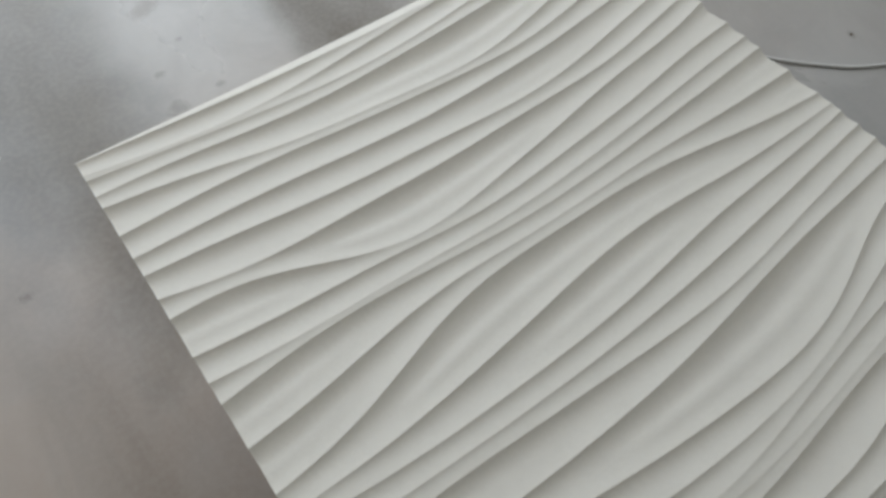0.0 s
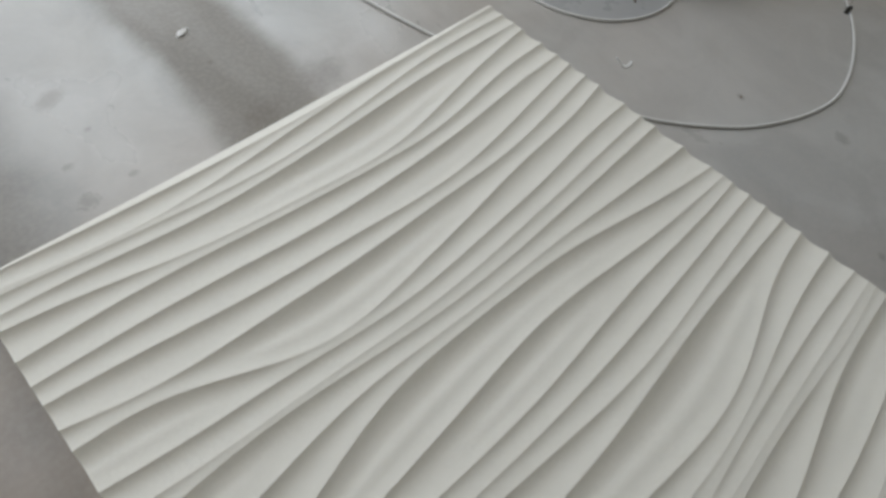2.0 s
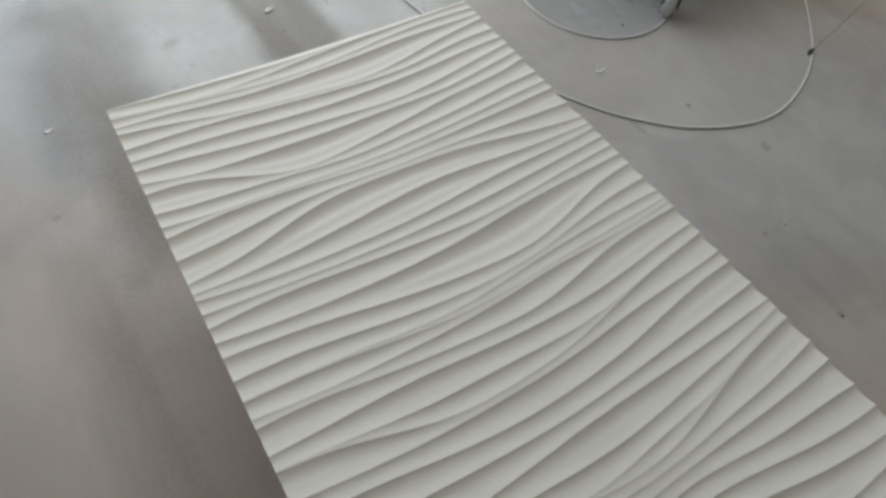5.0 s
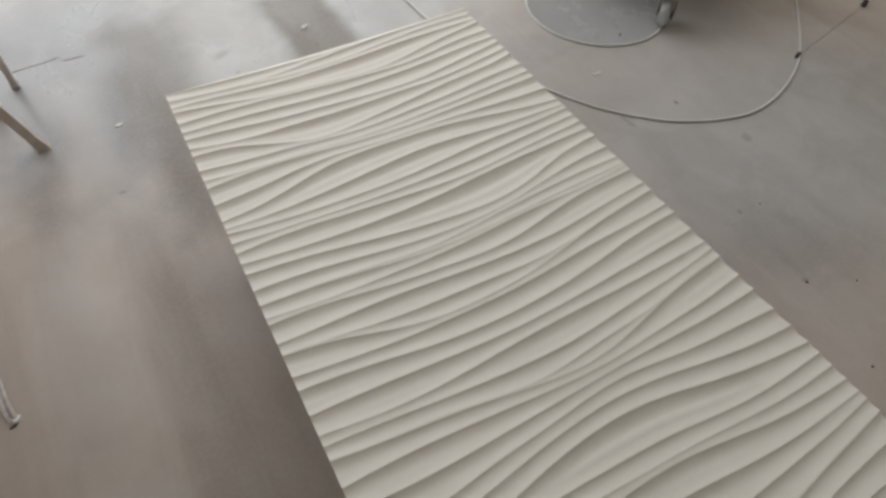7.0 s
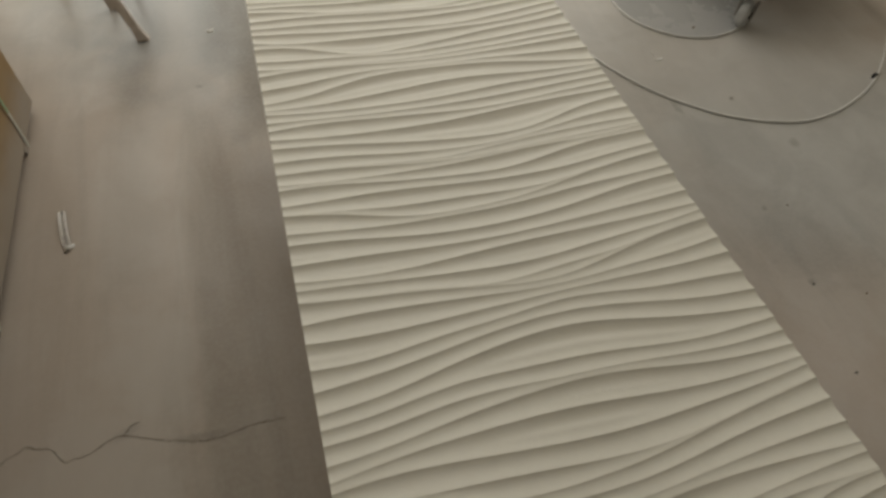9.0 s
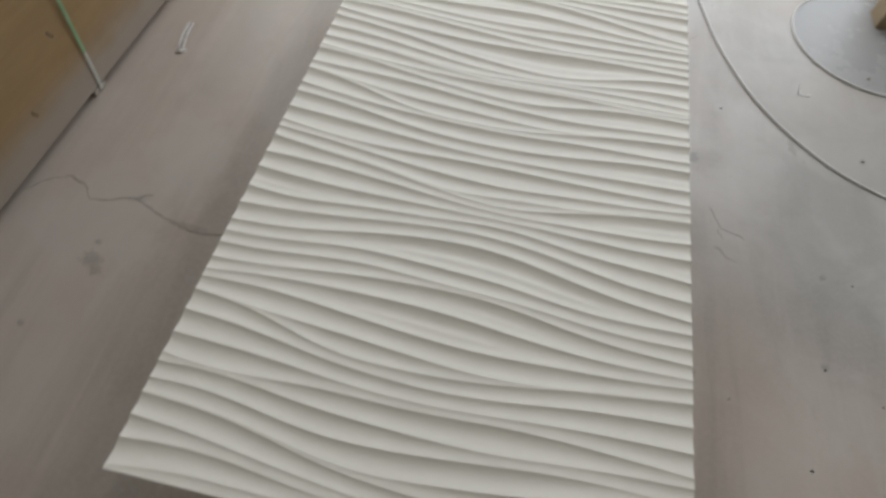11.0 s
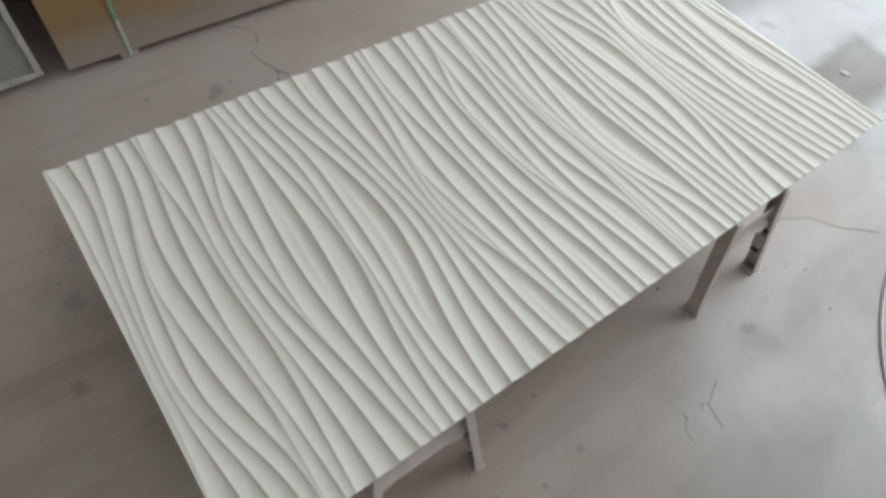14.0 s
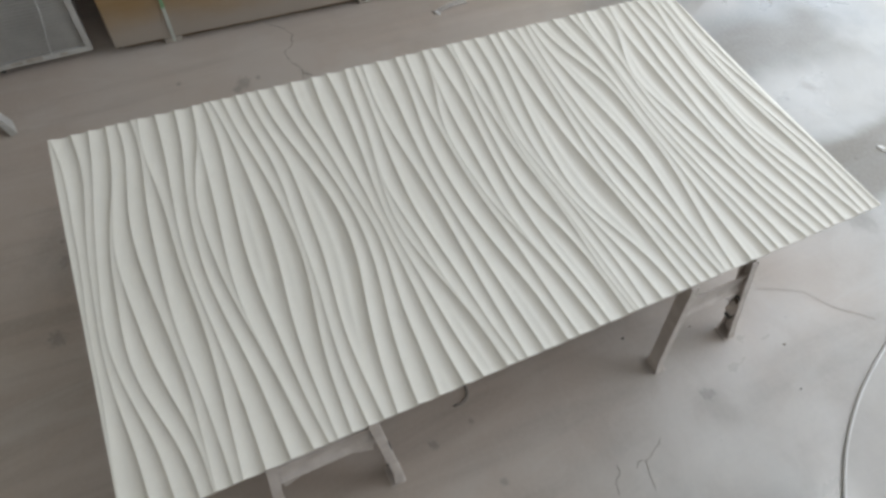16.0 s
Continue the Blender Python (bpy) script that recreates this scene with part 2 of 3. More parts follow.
PAPER = two_tone("white_label_paper", (0.47, 0.60, 0.51), (0.56, 0.68, 0.59), 25, 0.7)
TEAL = two_tone("teal_print", (0.09, 0.15, 0.15), (0.14, 0.22, 0.21), 40, 0.6)
BLOCK = two_tone("dusty_wood_block", (0.36, 0.31, 0.26), (0.50, 0.45, 0.40), 22, 0.8)
DARK = two_tone("dark_rubber_and_hollow", (0.03, 0.028, 0.026), (0.07, 0.065, 0.06), 30, 0.75)
WIRE = two_tone("dull_wire", (0.17, 0.15, 0.135), (0.27, 0.245, 0.22), 30, 0.6)
# dark brown of small marks and debris, and of the shade painted below the crate
MARK_AND_GAP_SHADE = two_tone("dark_mark_and_gap_shade", (0.13, 0.085, 0.045), (0.20, 0.13, 0.07), 40, 0.6)
GREY_WHEEL = two_tone("grey_wheel_plastic", (0.42, 0.42, 0.42), (0.54, 0.54, 0.53), 20, 0.5)
ZINC = two_tone("dull_zinc", (0.45, 0.45, 0.45), (0.60, 0.60, 0.59), 25, 0.42, metal=0.8)
DISC = two_tone("smooth_grey_sheet", (0.385, 0.383, 0.382), (0.415, 0.413, 0.412), 2.2, 0.26, 0.02)
CARDBOARD = two_tone("tan_cardboard", (0.33, 0.24, 0.15), (0.42, 0.31, 0.20), 10, 0.8)
TAN_CRACK = two_tone("tan_crack_dust", (0.30, 0.25, 0.20), (0.44, 0.385, 0.33), 18, 0.9)
CRACK = two_tone("crack_dirt", (0.20, 0.17, 0.14), (0.32, 0.275, 0.235), 18, 0.9)
BRIGHT = two_tone("louvre_white", (0.46, 0.44, 0.41), (0.58, 0.555, 0.52), 8, 0.6)
CEILING = two_tone("ceiling_white", (0.77, 0.75, 0.71), (0.83, 0.81, 0.77), 1.5, 0.85)


def tape_material():
    n = Nodes("milky_plastic")
    n.bump(n.noise(90, 3), 0.3, 0.002)
    n.bsdf.inputs["Alpha"].default_value = 0.6
    return n.done(n.mix(n.ramp(n.noise(40, 3), 0.35, 0.65), (0.55, 0.52, 0.50), (0.72, 0.69, 0.66)), 0.22)


CLEAR = tape_material()


# ---- shapes ----
def thing(name, place, label, category, group="", kind=""):
    ob = new(name)
    ob.location = place
    return tagged(ob, label, category, group, kind)


def part(name, bm, material, parent, label=""):
    """Links a bmesh in world metres as one mesh under a thing or a part."""
    me = bpy.data.meshes.new(name)
    bmesh.ops.recalc_face_normals(bm, faces=bm.faces[:])
    bm.to_mesh(me)
    bm.free()
    me.materials.append(material)
    ob = new(name, me)
    if parent is not None:
        up = Matrix.Translation(parent.location)
        if parent.parent is not None:
            up = Matrix.Translation(parent.parent.location) @ up
        ob.parent = parent
        me.transform(up.inverted())
    return tagged(ob, label)


def block(lo, hi, bevel=0.002):
    bm = bmesh.new()
    bmesh.ops.create_cube(bm, size=1)
    for v in bm.verts:
        v.co = Vector([lo[i] + (hi[i] - lo[i]) * (v.co[i] + 0.5) for i in range(3)])
    if bevel:
        bmesh.ops.bevel(bm, geom=bm.edges[:], offset=bevel, segments=2, affect="EDGES", clamp_overlap=True)
    return bm


def sweep(points, profile, side, closed=True):
    """A bar along points whose cross-section is the list (u, v): u along side, v across both."""
    bm = bmesh.new()
    points = [Vector(p) for p in points]
    rings = []
    for i, p in enumerate(points):
        way = (points[min(i + 1, len(points) - 1)] - points[max(i - 1, 0)]).normalized()
        u = (Vector(side) - way * way.dot(Vector(side))).normalized()
        v = way.cross(u)
        rings.append([bm.verts.new(p + u * a + v * b) for a, b in profile])
    n = len(profile)
    for a, b in zip(rings, rings[1:]):
        for k in range(n):
            bm.faces.new((a[k], a[(k + 1) % n], b[(k + 1) % n], b[k]))
    if closed:
        bm.faces.new(rings[0])
        bm.faces.new(rings[-1])
    return bm


def circle(r, n=12):
    return [(r * math.cos(2 * math.pi * k / n), r * math.sin(2 * math.pi * k / n)) for k in range(n)]


def channel(width, depth, wall):
    """The cross-section of a U-shaped steel channel, open towards +v, its web centred on u."""
    w, d, t = width / 2, depth, wall
    return [(-w, 0), (w, 0), (w, d), (w - t, d), (w - t, t), (-w + t, t), (-w + t, d), (-w, d)]


def curve_through(points, count):
    """Points along a smooth line through the given ones."""
    pts = [Vector(p) for p in points]
    pts = [2 * pts[0] - pts[1], *pts, 2 * pts[-1] - pts[-2]]
    out = []
    for a, b, c, d in zip(pts, pts[1:], pts[2:], pts[3:]):
        for k in range(count):
            s = k / count
            out.append(0.5 * (2 * b + (c - a) * s + (2 * a - 5 * b + 4 * c - d) * s * s + (3 * b - a - 3 * c + d) * s ** 3))
    return [*out, pts[-2]]


def smoothed(bm):
    for f in bm.faces:
        f.smooth = len(f.verts) < 8
    return bm


def smooth(ob):
    ob.data.shade_smooth()
    return ob


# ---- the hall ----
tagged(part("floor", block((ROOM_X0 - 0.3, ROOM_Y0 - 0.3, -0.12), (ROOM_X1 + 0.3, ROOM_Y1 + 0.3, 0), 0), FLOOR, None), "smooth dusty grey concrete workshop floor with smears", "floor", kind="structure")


def wall_pieces(name, pieces, label):
    bm = bmesh.new()
    for lo, hi in pieces:
        b = block(lo, hi, 0)
        me = bpy.data.meshes.new("piece")
        b.to_mesh(me)
        b.free()
        bm.from_mesh(me)
        bpy.data.meshes.remove(me)
    return tagged(part(name, bm, WALL, None), label, "wall", kind="structure")


X0, X1, Y0, Y1, H, T = ROOM_X0, ROOM_X1, ROOM_Y0, ROOM_Y1, ROOM_H, 0.25
wall_pieces("wall_north", [((X0 - T, Y1, 0), (OPEN_X0, Y1 + T, H)), ((OPEN_X1, Y1, 0), (X1 + T, Y1 + T, H)), ((OPEN_X0, Y1, OPEN_Z1), (OPEN_X1, Y1 + T, H)), ((OPEN_X0, Y1, 0), (OPEN_X1, Y1 + T, OPEN_Z0))], "plain plastered wall with a tall wide opening")
wall_pieces("wall_east", [((X1, Y0, 0), (X1 + T, SIDE_Y0, H)), ((X1, SIDE_Y1, 0), (X1 + T, Y1, H)), ((X1, SIDE_Y0, SIDE_Z1), (X1 + T, SIDE_Y1, H)), ((X1, SIDE_Y0, 0), (X1 + T, SIDE_Y1, SIDE_Z0))], "plain plastered wall with a wide window opening")
wall_pieces("wall_south", [((X0 - T, Y0 - T, 0), (X1 + T, Y0, H))], "unseen plain plastered wall of the workshop")
# unseen wall, set close behind the crate to darken the gap beside it
wall_pieces("wall_west", [((X0 - T, Y0, 0), (X0, Y1, H))], "unseen plain plastered wall of the workshop")
tagged(part("ceiling", block((X0 - T, Y0 - T, H), (X1 + T, Y1 + T, H + 0.2), 0), CEILING, None), "plain pale ceiling of the workshop", "ceiling", kind="structure")

# ---- the wave board ----
CRESTS = []


def ridge(left, right, *swings):
    """One crest across the board, in millimetres: its two ends, and how far it swings in waves of rising number."""
    CRESTS.append((left, right, swings))


# ridges begin
ridge(8, 8, 10, 8, 3, 2, 0, 2)
ridge(66, 67, -26, 11, 7, 1, 3, 0)
ridge(117, 117, -60, 8, 7, -4, 3, 0)
ridge(167, 167, -73, 13, 8, -1, 5, -2)
ridge(170, 197, -61, -2, 10, 1, 3, -2)
ridge(203, 203, -25, -10, 8, 4, 2, 1)
ridge(243, 242, -27, 3, 6, 1, 2, 1)
ridge(265, 265, 4, -8, 0, -2, -3, -1)
ridge(318, 318, -26, -3, 6, 1, 0, 0)
ridge(379, 379, -50, -3, 8, 1, 1, 1)
ridge(435, 435, -75, -8, 7, 4, 3, 2)
ridge(437, 437, -47, 7, 2, -3, 0, 0)
ridge(473, 473, -26, 11, 5, 2, 0, 1)
ridge(496, 496, 20, 14, -3, 1, 1, 0)
ridge(533, 533, 43, 5, -9, 1, -1, -1)
ridge(580, 576, 22, 10, -4, 0, -3, -1)
ridge(617, 617, 24, 13, -6, 0, -2, -2)
ridge(655, 653, 68, -1, -13, 0, -1, -1)
ridge(712, 710, 54, -2, -10, 2, -1, 0)
ridge(772, 770, 28, -7, -9, 0, -1, -3)
ridge(845, 843, -11, -3, -4, 0, -1, 0)
ridge(901, 899, -32, 10, 4, 1, -1, 1)
ridge(968, 971, -73, 5, 11, -5, -1, 0)
ridge(972, 975, -61, -1, 5, 1, -1, -3)
ridge(1006, 1006, -48, 2, 3, 1, -1, 1)
ridge(1036, 1034, -19, -8, -6, -1, 0, 0)
ridge(1091, 1089, -30, 1, 3, 1, 0, 0)
ridge(1163, 1165, -57, -3, 7, 0, 2, 0)
ridge(1203, 1203, -39, -7, 1, 0, -1, 1)
ridge(1271, 1271, -85, -11, 8, 2, 3, 2)
ridge(1274, 1273, -53, 3, 1, -2, 2, 1)
ridge(1308, 1308, -30, 11, 3, -2, 0, -1)
ridge(1372, 1372, -50, -1, 12, -2, 1, 2)
ridge(1395, 1395, -27, -6, -2, 2, -2, 0)
ridge(1438, 1410, -34, -1, 6, 3, 0, 0)
ridge(1442, 1440, -29, -7, 7, 2, 0, -1)
ridge(1493, 1495, -56, 3, 10, -1, 2, 0)
ridge(1555, 1557, -80, 11, 9, -5, 4, -1)
ridge(1596, 1600, -31, -10, 1, 0, -1, 0)
ridge(1637, 1640, -27, 10, 6, 0, 1, 1)
ridge(1678, 1679, -31, -2, 1, 0, 0, 0)
ridge(1719, 1719, -30, -10, -1, 1, -2, 0)
ridge(1740, 1742, 20, -7, -9, 1, 0, -1)
ridge(1772, 1774, 75, 4, -6, -3, -5, -1)
ridge(1846, 1846, 26, 7, 1, -1, -3, -1)
ridge(1922, 1922, -17, 9, 7, 2, 0, 0)
ridge(1960, 1960, -36, -2, 2, -1, -1, -1)
ridge(2008, 2008, -48, -4, 4, 0, 0, -2)
ridge(2082, 2082, -88, -15, 4, 11, 5, 4)
ridge(2122, 2122, -56, 0, -7, -2, -1, -2)
ridge(2170, 2170, -62, 9, 1, -2, 2, 1)
ridge(2208, 2208, -34, 3, 5, 0, 1, -1)
ridge(2258, 2258, -37, 11, 6, -3, 3, -1)
ridge(2322, 2322, -84, 3, 6, -3, 2, 2)
ridge(2349, 2349, -24, -9, 3, 2, 1, 1)
ridge(2387, 2387, -37, -13, 6, 0, 0, 0)
ridge(2400, 2424, -26, -17, -5, 0, 0, 0)
ridge(2431, 2431, -23, -2, 0, 0, 0, 0)
# ridges end


def crest_y(row, x):
    s = math.pi * x / BOARD_W
    left, right, swings = row
    return (left + (right - left) * x / BOARD_W + sum(a * math.sin((j + 1) * s) for j, a in enumerate(swings))) / 1000


COLS, STEPS, HOLLOW = 160, 18, 0.265
board = thing("wave_board", (BOARD_W / 2, BOARD_L / 2, BOARD_TOP - BOARD_THICK), "white primed wall panel carved with flowing waves on two trestles", "wall panel")


def relief_lines():
    lines = []
    for i in range(COLS + 1):
        x = BOARD_W * i / COLS
        ys = [0.0]
        for row in CRESTS:
            ys.append(min(max(crest_y(row, x), ys[-1] + 0.0015), BOARD_L - 0.002))
        ys.append(BOARD_L)
        col = []
        for j, (y0, y1) in enumerate(zip(ys, ys[1:])):
            w = y1 - y0
            if j == len(CRESTS):
                # the far margin only falls away to the edge
                col += [(x, y0 + w * k / STEPS, BOARD_TOP - 0.35 * w * k / STEPS) for k in range(STEPS)]
                continue
            fade = min(1, w / 0.047)
            depth = HOLLOW * w * fade * fade * (3 - 2 * fade)
            # a wide hollow carries a faint second swell
            swell = min(1, max(0, (w - 0.056) / 0.03))
            swell = 0.13 * swell * swell * (3 - 2 * swell)
            for k in range(STEPS):
                u = 1 - (1 - k / STEPS) ** 1.3
                col.append((x, y0 + w * u, BOARD_TOP - depth * (u - u ** 3.7 - swell * math.exp(-((u - 0.42) / 0.15) ** 2))))
        col.append((x, BOARD_L, BOARD_TOP - 0.35 * (BOARD_L - ys[-2])))
        lines.append(col)
    return lines


def relief_face(parent):
    lines = relief_lines()
    n = len(lines[0])
    off = parent.location
    me = bpy.data.meshes.new("relief_face")
    me.from_pydata([Vector(v) - off for col in lines for v in col], [], [(i * n + j, (i + 1) * n + j, (i + 1) * n + j + 1, i * n + j + 1) for i in range(COLS) for j in range(n - 1)])
    me.shade_smooth()
    sharp = me.attributes.new("sharp_edge", "BOOLEAN", "EDGE")
    for e in me.edges:
        p, q = e.vertices
        if p % n % STEPS == 0 and q % n % STEPS == 0:
            sharp.data[e.index].value = True
    me.materials.append(PRIMER)
    ob = new("relief_face", me)
    ob.parent = parent
    return lines


def board_core(parent, lines):
    """The thin scalloped sides, chamfered underneath, and the flat back."""
    bm = bmesh.new()
    low = BOARD_TOP - BOARD_THICK
    rim = [*lines[0], *[c[-1] for c in lines[1:]], *lines[-1][-2::-1], *[c[0] for c in lines[-2:0:-1]]]
    top = [bm.verts.new(v) for v in rim]
    lip = [bm.verts.new((v[0], v[1], v[2] - 0.005)) for v in rim]
    bottom = [bm.verts.new((min(max(v[0], 0.02), BOARD_W - 0.02), min(max(v[1], 0.02), BOARD_L - 0.02), low - 0.004)) for v in rim]
    for k in range(len(rim)):
        j = (k + 1) % len(rim)
        bm.faces.new((top[k], top[j], lip[j], lip[k]))
        bm.faces.new((lip[k], lip[j], bottom[j], bottom[k]))
    bm.faces.new(bottom)
    part("core", bm, EDGE, parent, "dusty pale edge and back of the panel")


board_core(board, relief_face(board))


# ---- trestles ----
def flared_leg(top, foot, facing, width=0.046, depth=0.026):
    """A pressed steel leg, a channel open towards the other leg, that flares at its foot."""
    top, foot = Vector(top), Vector(foot)
    bm = bmesh.new()
    rings = []
    for s, k in ((0, 1.0), (0.86, 1.0), (0.93, 1.15), (1.0, 1.3)):
        p = top.lerp(foot, s)
        rings.append([bm.verts.new(p + Vector((a * k, b * k * facing, 0))) for a, b in channel(width, depth, 0.005)])
    for a, b in zip(rings, rings[1:]):
        for k in range(8):
            bm.faces.new((a[k], a[(k + 1) % 8], b[(k + 1) % 8], b[k]))
    bm.faces.new(rings[0])
    bm.faces.new(rings[-1])
    return bm


def gusset(corner, along, down, thick=0.004):
    """A small triangular plate in a corner."""
    bm = bmesh.new()
    c, a, d = Vector(corner), Vector(along), Vector(down)
    out = a.cross(d).normalized() * thick
    near = [bm.verts.new(c), bm.verts.new(c + a), bm.verts.new(c + d)]
    far = [bm.verts.new(v.co + out) for v in near]
    bm.faces.new(near)
    bm.faces.new(far[::-1])
    for k in range(3):
        bm.faces.new((near[k], near[(k + 1) % 3], far[(k + 1) % 3], far[k]))
    return bm


def trestle(label, ends, top_z, rail_z, metal=STEEL, group="trestles under the board", facings=(1, -1)):
    """ends: for each end, the x of its leg tops and feet, the y of the two tops and of the two feet."""
    mid = Vector((sum(e[0] for e in ends) / 2, sum(e[2][0] + e[2][1] for e in ends) / 4, 0))
    ob = thing("trestle", mid, label, "trestle", group)
    for k in range(2):
        a, b = ((e[0], e[2][k], top_z) for e in ends)
        part("top_rail", sweep([a, b], [(-0.02, 0), (0.02, 0), (0.02, 0.055), (-0.02, 0.055)], (0, 1, 0)), metal, ob)
    for x_top, x_foot, tops, feet in ends:
        out = 1 if x_foot > x_top else -1
        for k in range(2):
            facing = facings[k]
            a, b = Vector((x_top, tops[k], top_z - 0.002)), Vector((x_foot, feet[k], 0.006))
            leg = part("leg", flared_leg(a, b, facing), metal, ob)
            part("foot_pad", block((b.x - 0.032, b.y - 0.004 + min(0, facing * 0.044), 0), (b.x + 0.032, b.y + 0.004 + max(0, facing * 0.044), 0.007)), metal, leg)
            m = a.lerp(b, 0.62)
            part("bracket", block((m.x - 0.018, m.y + (0.006 if facing > 0 else -0.03), m.z - 0.035), (m.x + 0.018, m.y + (0.03 if facing > 0 else -0.006), m.z + 0.035), 0.003), metal, leg)
            # added dark blocks that imitate the shaded hollows above and below the bracket
            for d in (0.052, -0.05):
                part("dark_hollow", block((m.x - 0.014 - d * 0.13, m.y + (0.006 if facing > 0 else -0.022), m.z + d - 0.013), (m.x + 0.014 - d * 0.13, m.y + (0.022 if facing > 0 else -0.006), m.z + d + 0.013), 0.002), DARK, leg, "small dark block standing in for a shaded hollow")
            s = (top_z - rail_z) / top_z
            q = a.lerp(b, s)
            part("gusset", gusset((q.x + out * 0.016, q.y + facing * 0.03, q.z - 0.04), (0, facing * 0.06, 0), (0, 0, -0.06)), metal, ob)
        s = (top_z - rail_z) / top_z
        p = Vector((x_top, tops[0] + 0.02, top_z)).lerp(Vector((x_foot, feet[0] + 0.02, 0)), s)
        q = Vector((x_top, tops[1] - 0.02, top_z)).lerp(Vector((x_foot, feet[1] - 0.02, 0)), s)
        lip = [(0.045, 0.004), (0.045, 0.0), (-0.02, 0.0), (-0.034, 0.006), (-0.042, 0.018), (-0.046, 0.018), (-0.038, 0.003), (-0.022, -0.005), (0.045, -0.005)]
        part("end_rail", sweep([p, q] if out < 0 else [q, p], [(u, -v) for u, v in lip[1:]], (0, 0, 1)), metal, ob)
    return ob


UNDER = BOARD_TOP - BOARD_THICK - 0.005
trestle("low dusty grey steel trestle with channel legs under the panel", [(1.185, 1.255, (0.315, 0.60), (0.275, 0.67)), (0.13, 0.06, (0.315, 0.60), (0.275, 0.66))], UNDER, 0.386)
trestle("low dusty grey steel trestle with flared feet under the panel", [(1.205, 1.29, (1.615, 1.885), (1.645, 2.025)), (0.13, 0.06, (1.615, 1.885), (1.64, 2.015))], UNDER, 0.366)


def far_trestle():
    ob = thing("trestle", (-1.2, 3.3, 0), "empty low grey steel trestle standing on the floor beyond the panel", "trestle")
    legs = [((-0.70, 3.10, 0.5), (-0.546, 3.035, 0.006), 0.042), ((-0.555, 3.34, 0.5), (-0.598, 3.55, 0.006), 0.027), ((-0.86, 3.40, 0.5), (-0.69, 3.345, 0.006), 0.034),
            ((-1.06, 3.48, 0.5), (-0.94, 3.53, 0.006), 0.03), ((-1.80, 3.12, 0.5), (-1.90, 3.04, 0.006), 0.042), ((-1.80, 3.42, 0.5), (-1.90, 3.55, 0.006), 0.042)]
    for top, foot, width in legs:
        leg = part("leg", flared_leg(top, foot, 1, width, width * 0.6), STEEL, ob)
        f, w = Vector(foot), width * 0.72
        part("foot_pad", block((f.x - w, f.y - 0.004, 0), (f.x + w, f.y + width * 0.9, 0.007)), STEEL, leg)
    for a, b in (((-0.68, 3.11, 0.5), (-1.82, 3.11, 0.5)), ((-0.54, 3.36, 0.5), (-1.82, 3.43, 0.5))):
        part("top_rail", sweep([a, b], [(-0.02, 0), (0.02, 0), (0.02, 0.045), (-0.02, 0.045)], (0, 1, 0)), STEEL, ob)
    part("brace", sweep([(-0.585, 3.50, 0.20), (-0.99, 3.52, 0.29)], circle(0.008, 8), (0, 0, 1)), STEEL, ob)
    for a, b in (((-0.66, 3.08, 0.40), (-0.565, 3.38, 0.40)), ((-1.83, 3.10, 0.40), (-1.83, 3.45, 0.40))):
        part("end_rail", sweep([a, b], [(-0.03, -0.003), (0.03, -0.003), (0.03, 0.003), (-0.03, 0.003)], (0, 0, 1)), STEEL, ob)


far_trestle()


def tripod_stand():
    ob = thing("tripod_stand", (-0.66, -0.41, 0), "white painted steel stand with flat splayed legs near the crate", "stand")
    head = Vector((-0.66, -0.41, 0.52))
    part("head", block(head - Vector((0.07, 0.07, 0.01)), head + Vector((0.07, 0.07, 0.02)), 0.006), WHITE_STEEL, ob)
    for x, y in ((-0.68, -0.265), (-0.92, -0.78), (-0.40, -0.78)):
        foot = Vector((x, y, 0.0))
        a = head + (foot - head) * 0.12
        a.z = head.z - 0.01
        side = (foot - head).cross(Vector((0, 0, 1)))
        leg = sweep([a, a.lerp(foot, 0.88), foot], [(-0.033, -0.011), (0.033, -0.011), (0.033, 0.011), (-0.033, 0.011)], side)
        for v in leg.verts:
            if (v.co - foot).length < 0.04:
                v.co = foot + (v.co - foot) * 1.25
                v.co.z = max(v.co.z, 0.0)
        part("leg", leg, WHITE_STEEL, ob)


tripod_stand()


# a bent wire on the floor below the panel
hook = thing("bent_wire", (1.11, 0.93, 0), "thin dull grey bent wire lying on the floor under the panel", "wire")
part("wire", sweep(curve_through([(1.065, 0.985, 0.004), (1.108, 0.980, 0.004), (1.130, 0.952, 0.004), (1.130, 0.918, 0.004)], 6), circle(0.0035, 8), (0, 0, 1)), WIRE, hook)


# ---- the crate and the louvred panel beside it ----
CRATE_X, CRATE_Y0, CRATE_Y1, CRATE_Z0, CRATE_Z1 = -1.0, 0.21, 2.62, 0.036, 0.98


